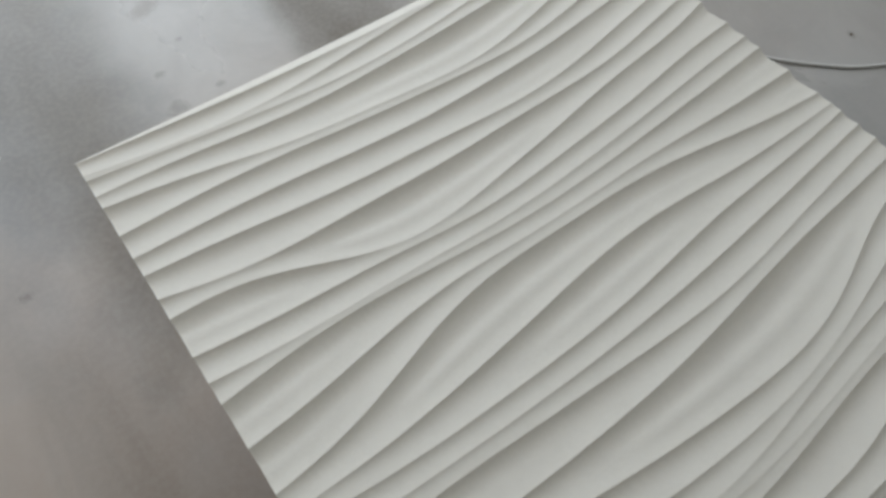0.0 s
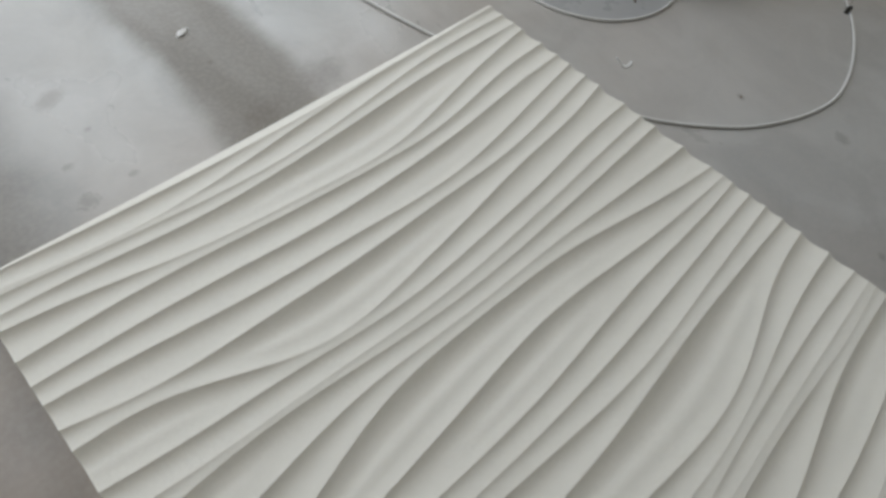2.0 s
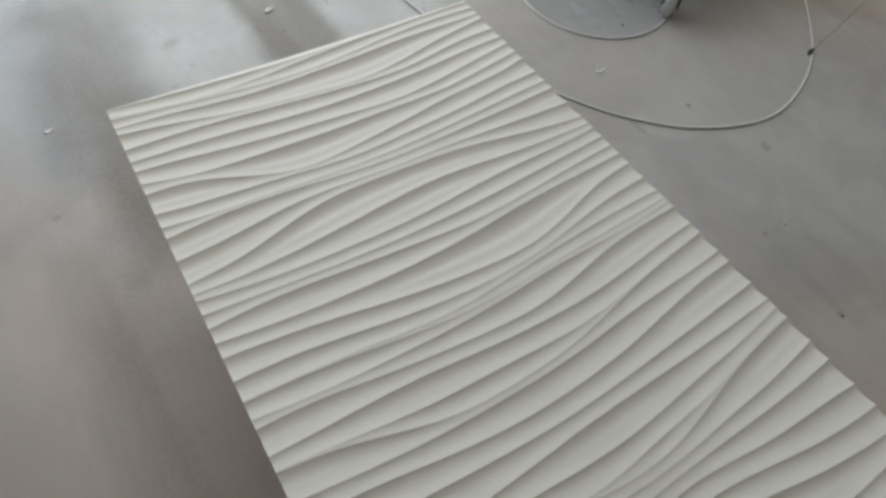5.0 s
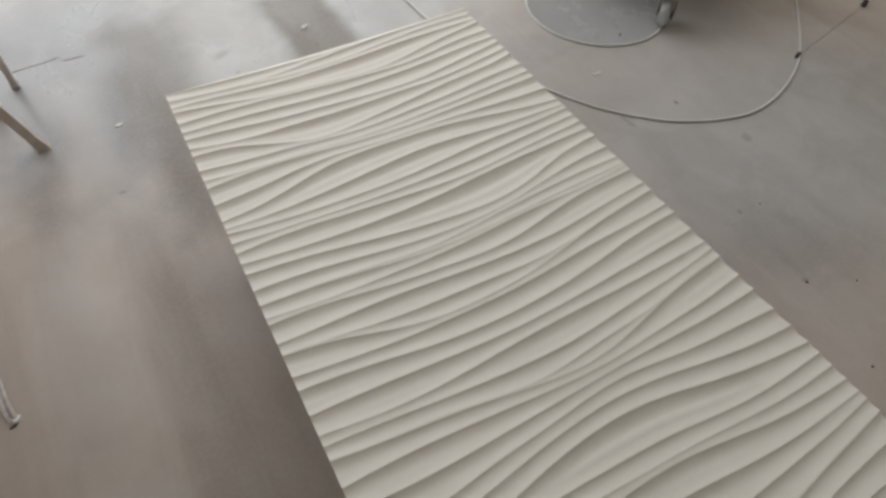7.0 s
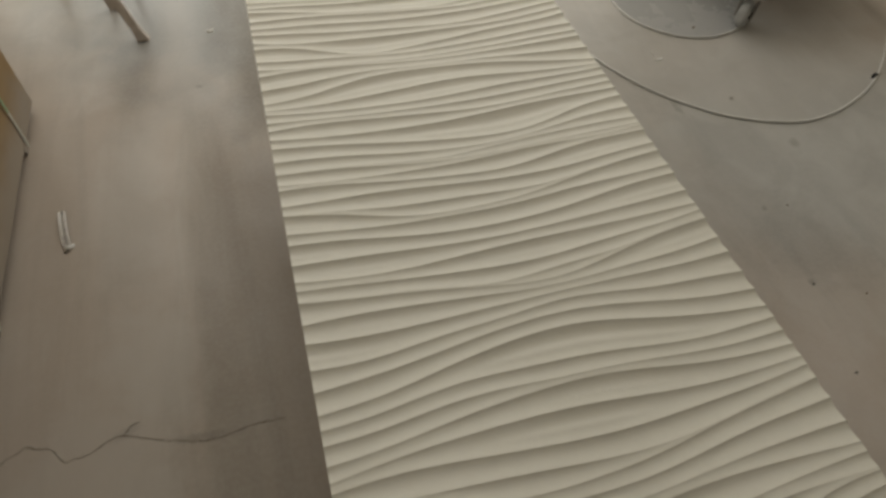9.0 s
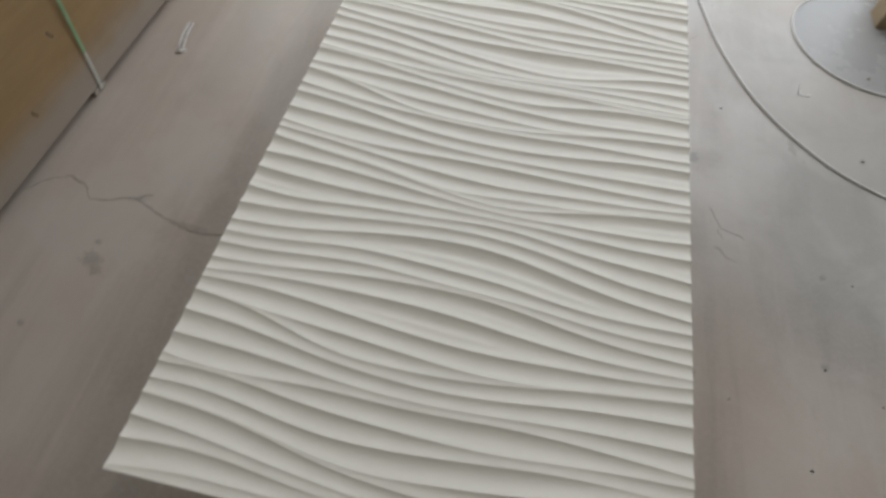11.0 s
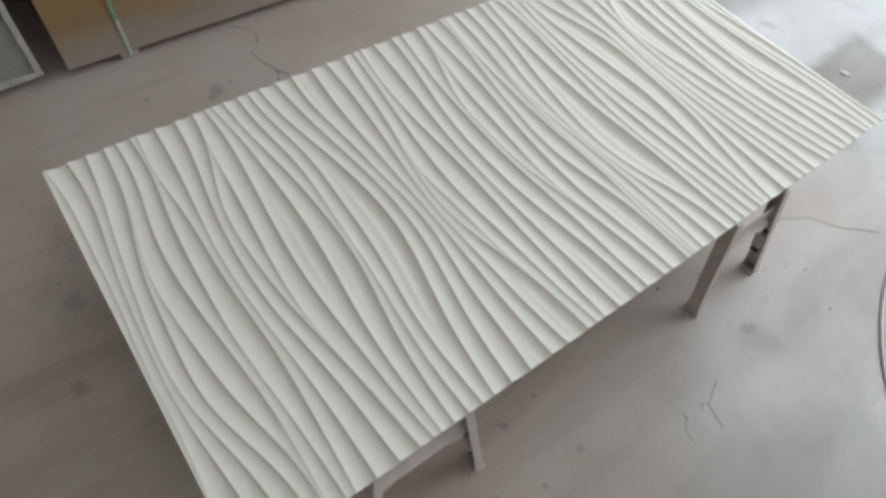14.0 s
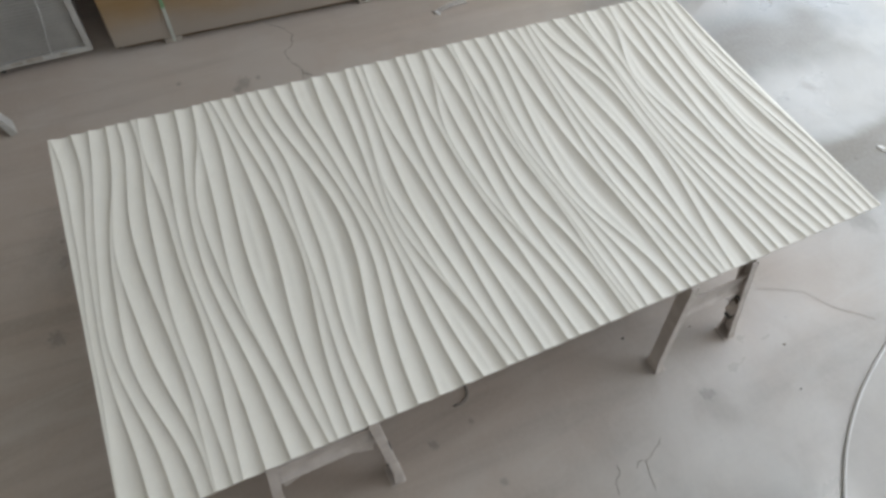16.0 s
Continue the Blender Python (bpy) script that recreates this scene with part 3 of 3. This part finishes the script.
def crate():
    ob = thing("crate", (CRATE_X - 0.5, 1.4, 0), "long brown plywood crate with green straps and a dusty lower edge", "crate")
    x0, x1 = CRATE_X - 1.105, CRATE_X
    part("side_panel", block((x1 - 0.015, CRATE_Y0, CRATE_Z0), (x1, CRATE_Y1, CRATE_Z1)), PLYWOOD, ob)
    part("side_panel", block((x0, CRATE_Y0, CRATE_Z0), (x0 + 0.015, CRATE_Y1, CRATE_Z1)), PLYWOOD, ob)
    part("end_panel", block((x0 + 0.016, CRATE_Y0 + 0.002, CRATE_Z0 + 0.001), (x1 - 0.016, CRATE_Y0 + 0.017, CRATE_Z1 - 0.001)), PLYWOOD, ob)
    part("end_panel", block((x0 + 0.016, CRATE_Y1 - 0.017, CRATE_Z0 + 0.001), (x1 - 0.016, CRATE_Y1 - 0.002, CRATE_Z1 - 0.001)), PLYWOOD, ob)
    part("bottom", block((x0 + 0.016, CRATE_Y0 + 0.018, CRATE_Z0), (x1 - 0.016, CRATE_Y1 - 0.018, CRATE_Z0 + 0.018)), BLOCK, ob)
    part("lid", block((x0 - 0.004, CRATE_Y0 - 0.004, CRATE_Z1 + 0.001), (x1 + 0.004, CRATE_Y1 + 0.004, CRATE_Z1 + 0.017)), PLYWOOD, ob)
    # added dark filler: its colour stands in for shade in the gap
    part("gap_shade", block((x0 + 0.06, CRATE_Y0 + 0.035, 0), (x1 - 0.035, CRATE_Y1 - 0.035, CRATE_Z0 - 0.002), 0.003), MARK_AND_GAP_SHADE, ob, "added dark filler painted as the shade under the crate")
    for y in (0.465, 1.44, 2.35):
        part("skid", block((x1 - 0.034, y - 0.04, 0), (x1 - 0.002, y + 0.04, CRATE_Z0 - 0.001), 0.004), BLOCK, ob)
        strap = part("strap", sweep([(x1 + 0.010, y - 0.012, CRATE_Z1 + 0.02), (x1 + 0.013, y - 0.006, 0.5), (x1 + 0.009, y, 0.2)], [(-0.0075, -0.001), (0.0075, -0.001), (0.0075, 0.001), (-0.0075, 0.001)], (0, 1, 0)), GREEN, ob, "green plastic packing strap")
        part("strap_end", sweep([(x1 + 0.009, y, 0.199), (x1 + 0.005, y + 0.003, 0.08), (x1 + 0.0015, y + 0.004, 0.012)], [(-0.007, -0.001), (0.007, -0.001), (0.007, 0.001), (-0.007, 0.001)], (0, 1, 0)), PALE_STRAP, strap, "strap end grey with dust")
    # the paper label with dark teal bars
    label = part("paper_label", block((x1 + 0.0006, 0.235, 0.443), (x1 + 0.0018, 0.392, 0.57), 0), PAPER, ob, "pale green paper label")
    for k, (a, b) in enumerate(((0.262, 0.275), (0.283, 0.289), (0.297, 0.313), (0.320, 0.326), (0.335, 0.352))):
        part("print_bar", block((x1 + 0.002, a, 0.468), (x1 + 0.0026, b, 0.535), 0), TEAL, label, "teal printed bar")
    # two short dark strokes and a smeared mark on the face
    for y, z, dy, dz in ((0.752, 0.350, 0.006, -0.022), (0.800, 0.345, 0.010, -0.02)):
        part("mark", sweep([(x1 + 0.0008, y, z), (x1 + 0.0008, y + dy, z + dz)], [(-0.0035, -0.0004), (0.0035, -0.0004), (0.0035, 0.0004), (-0.0035, 0.0004)], (0, 1, 0)), MARK_AND_GAP_SHADE, ob, "short dark painted bar")
    for y, z in ((1.098, 0.19), (1.33, 0.36)):
        part("smear", sweep([(x1 + 0.0008, y, z + 0.012), (x1 + 0.0008, y + 0.004, z), (x1 + 0.0008, y + 0.018, z - 0.022)], [(-0.006, -0.0004), (0.006, -0.0004), (0.004, 0.0004), (-0.004, 0.0004)], (0, 1, 0)), MARK_AND_GAP_SHADE, ob, "small dark smear")


crate()


def filter_unit():
    """Built square to the axes, then turned a little about its corner."""
    y0, y1, x, z0, z1 = -1.35, 0.12, -1.02, 0.036, 0.95
    ob = thing("filter_unit", (x, y1, 0), "dusty white framed filter unit with fine slats beside the crate", "filter unit")
    w = 0.027
    part("body", block((x - 1.03, y0 + 0.006, z0 + 0.004), (x - 0.042, y1 - 0.006, z1 - 0.004), 0.004), STEEL, ob, "grey steel casing")
    sill = part("frame_bar", block((x - 0.04, y0, z0), (x, y1, z0 + w), 0.003), WHITE_STEEL, ob)
    part("frame_bar", block((x - 0.04, y0, z1 - w), (x, y1, z1), 0.003), WHITE_STEEL, ob)
    part("frame_bar", block((x - 0.04, y1 - w, z0 + w + 0.0005), (x, y1, z1 - w - 0.0005), 0.003), WHITE_STEEL, ob)
    part("frame_bar", block((x - 0.04, y0, z0 + w + 0.0005), (x, y0 + w, z1 - w - 0.0005), 0.003), WHITE_STEEL, ob)
    part("backing", block((x - 0.030, y0 + w, z0 + w), (x - 0.021, y1 - w, z1 - w), 0), BRIGHT, ob)
    for y in (y0 + 0.1, y1 - 0.38):
        part("foot", block((x - 0.07, y - 0.009, 0), (x - 0.03, y + 0.009, z0 - 0.0005), 0.003), DARK, ob)
    part("cord", sweep(curve_through([(x - 0.003, -0.045, z0 + w), (x - 0.002, -0.036, 0.139), (x - 0.003, -0.021, 0.20), (x - 0.003, -0.005, 0.318), (x - 0.004, 0.0, 0.5), (x - 0.004, 0.004, z1 - w)], 5), circle(0.0025, 6), (0, 1, 0)), WHITE_HOSE, ob, "thin white pull cord")
    me = None
    z = z0 + w + 0.010
    while z < z1 - w - 0.008:
        if me is None:
            s = part("slat", sweep([(x - 0.014, y0 + w + 0.001, z), (x - 0.014, y1 - w - 0.001, z)], [(-0.009, 0.004), (-0.009, 0.002), (0.0, 0.003), (0.009, -0.004), (0.009, -0.002), (0.0, 0.005)][::-1], (1, 0, 0.35)), BRIGHT, ob)
            me, base_z = s.data, z
        else:
            s = new("slat", me)
            s.parent = ob
            s.location = (0, 0, z - base_z)
        z += 0.0155
    for y, r in ((-0.12, 0.02), (-0.19, 0.014), (-0.5, 0.02), (0.0, 0.01)):
        part("dirt_mark", block((x + 0.0003, y - r * 1.6, z0 + 0.012), (x + 0.0012, y + r * 1.6, z0 + 0.012 + r), 0.0004), BLOCK, sill, "brown dirt mark")
    ob.rotation_euler = (0, 0, radians(2.5))


filter_unit()


# ---- the hose, the round sheet and the cart ----
def ground_tube(name, pts, r, material, parent):
    line = curve_through([(x, y, r) for x, y in pts], 8)
    return smooth(part(name, sweep(line, circle(r, 10), (0, 0, 1)), material, parent))


hose = thing("hose", (2.2, 1.8, 0), "thin white plastic hose lying in a wide bend on the floor", "hose")
ground_tube("tube", [(1.42, 3.75), (1.44, 3.33), (1.455, 3.14), (1.505, 2.92), (1.575, 2.64), (1.655, 2.42), (1.715, 2.29), (1.79, 2.165), (1.87, 2.06), (1.975, 1.955), (2.105, 1.855), (2.31, 1.765), (2.517, 1.735), (2.768, 1.794), (3.046, 1.938), (3.344, 2.20), (3.617, 2.495), (3.83, 2.85), (3.95, 3.3)], 0.0058, WHITE_HOSE, hose)

SHEET = Vector((2.385, 2.85, 0))
sheet = thing("round_mat", SHEET, "round smooth grey plastic mat with a raised white rim", "mat")


def round_plate(centre, r, thick):
    bm = bmesh.new()
    bmesh.ops.create_cone(bm, cap_ends=True, segments=96, radius1=r, radius2=r, depth=thick, matrix=Matrix.Translation(centre + Vector((0, 0, thick / 2))))
    return bm


part("plate", round_plate(SHEET, 0.395, 0.006), DISC, sheet)
ring = [SHEET + Vector((0.40 * math.cos(a), 0.40 * math.sin(a), 0.006)) for a in (2 * math.pi * k / 96 for k in range(97))]
smooth(part("rim", sweep(ring, circle(0.0055, 10), (0, 0, 1), False), WHITE_HOSE, sheet))


def caster(x, y, parent, turn=20):
    m = Matrix.Translation((x, y, 0)) @ Matrix.Rotation(radians(turn), 4, "Z") @ Matrix.Scale(1.75, 4)
    body = bmesh.new()
    bmesh.ops.create_cone(body, cap_ends=True, segments=32, radius1=0.042, radius2=0.042, depth=0.034, matrix=Matrix.Translation((0, 0, 0.042)) @ Matrix.Rotation(radians(90), 4, "X"))
    bmesh.ops.bevel(body, geom=[e for e in body.edges if len(e.link_faces) == 2 and abs(e.link_faces[0].normal.y - e.link_faces[1].normal.y) > 0.5], offset=0.008, segments=3, affect="EDGES")
    body.transform(m)
    wheel = part("wheel", body, GREY_WHEEL, parent, "grey plastic caster wheel")
    hub = bmesh.new()
    bmesh.ops.create_cone(hub, cap_ends=True, segments=20, radius1=0.012, radius2=0.012, depth=0.05, matrix=m @ Matrix.Translation((0, 0, 0.042)) @ Matrix.Rotation(radians(90), 4, "X"))
    part("axle", hub, DARK, wheel)
    for s in (-1, 1):
        bm = bmesh.new()
        pts = [(-0.016, 0.03), (0.016, 0.03), (0.03, 0.105), (-0.012, 0.105)]
        a = [bm.verts.new(m @ Vector((u, s * 0.022, w))) for u, w in pts]
        b = [bm.verts.new(m @ Vector((u, s * 0.026, w))) for u, w in pts]
        bm.faces.new(a)
        bm.faces.new(b[::-1])
        for k in range(4):
            bm.faces.new((a[k], a[(k + 1) % 4], b[(k + 1) % 4], b[k]))
        part("fork", bm, WIRE, parent)
    stem = bmesh.new()
    bmesh.ops.create_cone(stem, cap_ends=True, segments=20, radius1=0.018, radius2=0.022, depth=0.066, matrix=m @ Matrix.Translation((0.009, 0, 0.138)))
    part("stem", stem, ZINC, parent)
    cap = bmesh.new()
    bmesh.ops.create_cone(cap, cap_ends=True, segments=28, radius1=0.048, radius2=0.04, depth=0.03, matrix=m @ Matrix.Translation((0.012, 0, 0.118)))
    bmesh.ops.bevel(cap, geom=[e for e in cap.edges if abs(e.verts[0].co.z - e.verts[1].co.z) < 0.001], offset=0.012, segments=3, affect="EDGES")
    part("swivel_cap", smoothed(cap), WHITE_HOSE, parent, "pale rounded swivel cap")


cart = thing("cart", (2.97, 2.86, 0), "low three-wheeled cart with grey casters and a pale deck", "cart")
for x, y, turn in ((2.60, 2.525, 35), (2.66, 3.52, 80), (3.45, 3.42, 35)):
    caster(x, y, cart, turn)
part("deck", block((2.56, 2.46, 0.30), (3.5, 3.6, 0.335), 0.006), WHITE_STEEL, cart)

box_thing = thing("cardboard_box", (2.62, 3.16, 0), "small tan cardboard box on the round mat", "box")
part("body", block((2.425, 2.99, 0.0065), (2.615, 3.13, 0.12), 0.003), CARDBOARD, box_thing)
part("flap", sweep([(2.425, 2.99, 0.121), (2.615, 2.99, 0.121)], [(0, 0), (0.085, 0.0), (0.085, 0.003), (0, 0.003)], (0, 1, 0)), CARDBOARD, box_thing)


# ---- small things on the floor ----
def chip(name, x, y, size, turn, material, label, category, group="", seed=0):
    rng = random.Random(seed)
    bm = bmesh.new()
    n = 7
    ring = [(math.cos(2 * math.pi * k / n) * size[0] * rng.uniform(0.75, 1.1), math.sin(2 * math.pi * k / n) * size[1] * rng.uniform(0.7, 1.1)) for k in range(n)]
    m = pose(x, y, 0, 0, 0, turn)
    low = [bm.verts.new(m @ Vector((u, v, 0))) for u, v in ring]
    high = [bm.verts.new(m @ Vector((u * 0.86, v * 0.86, size[2] * rng.uniform(0.6, 1.1)))) for u, v in ring]
    bm.faces.new(low[::-1])
    bm.faces.new(high)
    for k in range(n):
        bm.faces.new((low[k], low[(k + 1) % n], high[(k + 1) % n], high[k]))
    return tagged(part(name, bm, material, None), label, category, group)


chip("white_chip", -0.222, 3.055, (0.024, 0.011, 0.006), 15, WHITE_CHIP, "small white offcut chip lying on the floor", "offcut", "white chips", 1)
chip("white_chip", 0.822, 3.404, (0.027, 0.014, 0.010), 20, WHITE_CHIP, "small white offcut chip on the shiny floor", "offcut", "white chips", 2)
chip("dark_plug", 3.048, 1.953, (0.016, 0.014, 0.03), 10, DARK, "small dark rubber plug standing on the floor", "plug", "dark plugs", 3)
chip("dark_plug", 3.825, 2.125, (0.026, 0.02, 0.04), 40, DARK, "larger dark rubber plug standing on the floor", "plug", "dark plugs", 4)
for k, (x, y, r) in enumerate(((1.153, 1.616, 0.008), (1.216, 1.891, 0.006), (1.425, 2.194, 0.007), (1.589, 2.126, 0.007), (1.562, 0.723, 0.005), (2.20, 1.97, 0.008), (1.90, 0.91, 0.008), (2.08, 0.82, 0.006), (2.05, 1.29, 0.007), (1.812, 0.547, 0.009), (2.32, 2.55, 0.012), (-0.47, 3.45, 0.006), (0.30, -0.50, 0.006))):
    ob = chip("debris_bit", x, y, (r * 0.75, r * 0.5, r * 0.5), 40 * k, MARK_AND_GAP_SHADE if k % 3 else DARK, "tiny brown bit of debris on the floor", "debris", "bits of debris", 10 + k)
    if k == 10:
        ob.location.z = 0.0062

curl = thing("wood_shaving", (1.98, 2.34, 0), "thin white curled shaving on the floor", "shaving")
part("curl", sweep(curve_through([(1.955, 2.375, 0.03), (1.965, 2.35, 0.008), (1.975, 2.335, 0.004), (2.0, 2.335, 0.004), (2.012, 2.34, 0.006)], 5), [(-0.005, -0.001), (0.005, -0.001), (0.005, 0.001), (-0.005, 0.001)], (0, 1, 0.2)), WHITE_CHIP, curl)

strip = thing("plastic_strip", (-0.83, 1.85, 0), "milky clear plastic tape strip lying crumpled on the floor", "strip")
part("strip", sweep(curve_through([(-0.81, 1.755, 0.003), (-0.822, 1.80, 0.012), (-0.835, 1.88, 0.016), (-0.85, 1.955, 0.004)], 5), [(-0.015, -0.001), (-0.004, 0.002), (0.006, -0.0005), (0.015, 0.002), (0.015, 0.0028), (0.006, 0.0003), (-0.004, 0.0028), (-0.015, -0.0002)], (1, 0, 0)), CLEAR, strip)
part("crumpled_end", sweep(curve_through([(-0.826, 1.772, 0.004), (-0.812, 1.758, 0.012), (-0.800, 1.763, 0.007), (-0.792, 1.775, 0.003)], 4), [(-0.007, -0.0008), (0.0, 0.002), (0.007, -0.0008), (0.0, -0.002)], (0, 1, 0.4)), WHITE_CHIP, strip, "bright crumpled end of the tape")
part("dirt", sweep([(-0.828, 1.745, 0.002), (-0.808, 1.749, 0.003)], circle(0.0028, 6), (0, 0, 1)), DARK, strip, "dark dirt on the tape end")


# ---- cracks of the floor ----
def crack(points, width, seed, fill=None):
    rng = random.Random(seed)
    pts = [Vector((x, y, 0)) for x, y in points]
    line = [pts[0]]
    for a, b in zip(pts, pts[1:]):
        n = max(2, int((b - a).length / 0.014))
        across = Vector((-(b - a).y, (b - a).x, 0)).normalized()
        line += [a.lerp(b, k / n) + across * rng.uniform(-0.005, 0.005) for k in range(1, n)] + [b]
    bm = bmesh.new()
    before = None
    for k, p in enumerate(line):
        way = (line[min(k + 1, len(line) - 1)] - line[max(k - 1, 0)]).normalized()
        across = Vector((-way.y, way.x, 0))
        w = width * rng.uniform(0.35, 1.2) * (0.4 if k in (0, len(line) - 1) else 1)
        now = [bm.verts.new(p + across * w / 2 + Vector((0, 0, 0.0008))), bm.verts.new(p + Vector((0, 0, 0.0016))), bm.verts.new(p - across * w / 2 + Vector((0, 0, 0.0008)))]
        if before:
            bm.faces.new((before[0], now[0], now[1], before[1]))
            bm.faces.new((before[1], now[1], now[2], before[2]))
        before = now
    tagged(part("floor_crack", bm, fill or CRACK, None), "thin dark jagged crack in the concrete floor", "crack", "floor cracks", "structure")


for k, (w, pts) in enumerate((
    (0.0046, [(-1.005, 0.905), (-0.96, 0.962), (-0.89, 1.005), (-0.825, 0.985), (-0.795, 0.955), (-0.765, 0.925), (-0.70, 0.935), (-0.64, 0.965), (-0.60, 0.965), (-0.555, 0.945), (-0.50, 0.925), (-0.44, 0.905), (-0.36, 0.885), (-0.22, 0.90), (-0.12, 0.895)]),
    (0.0045, [(-0.61, 0.965), (-0.585, 0.995), (-0.56, 1.00)]),
    (0.003, [(1.193, 2.251), (1.202, 2.292), (1.275, 2.435), (1.391, 2.512), (1.496, 2.631)]),
    (0.0034, [(1.512, 1.53), (1.536, 1.494), (1.559, 1.431), (1.603, 1.416), (1.650, 1.405)]),
    (0.0032, [(1.53, 1.33), (1.56, 1.323), (1.577, 1.295), (1.615, 1.284)]),
    (0.003, [(1.559, 1.431), (1.552, 1.40), (1.565, 1.385)]),
    (0.009, [(-0.60, 3.69), (-0.38, 3.72)]),
    (0.009, [(-0.37, 3.68), (-0.27, 3.68)]),
    (0.005, [(3.06, 1.955), (3.825, 2.125), (4.06, 2.17)]),
)):
    crack(pts, w, 50 + k, TAN_CRACK if k == 2 else None)
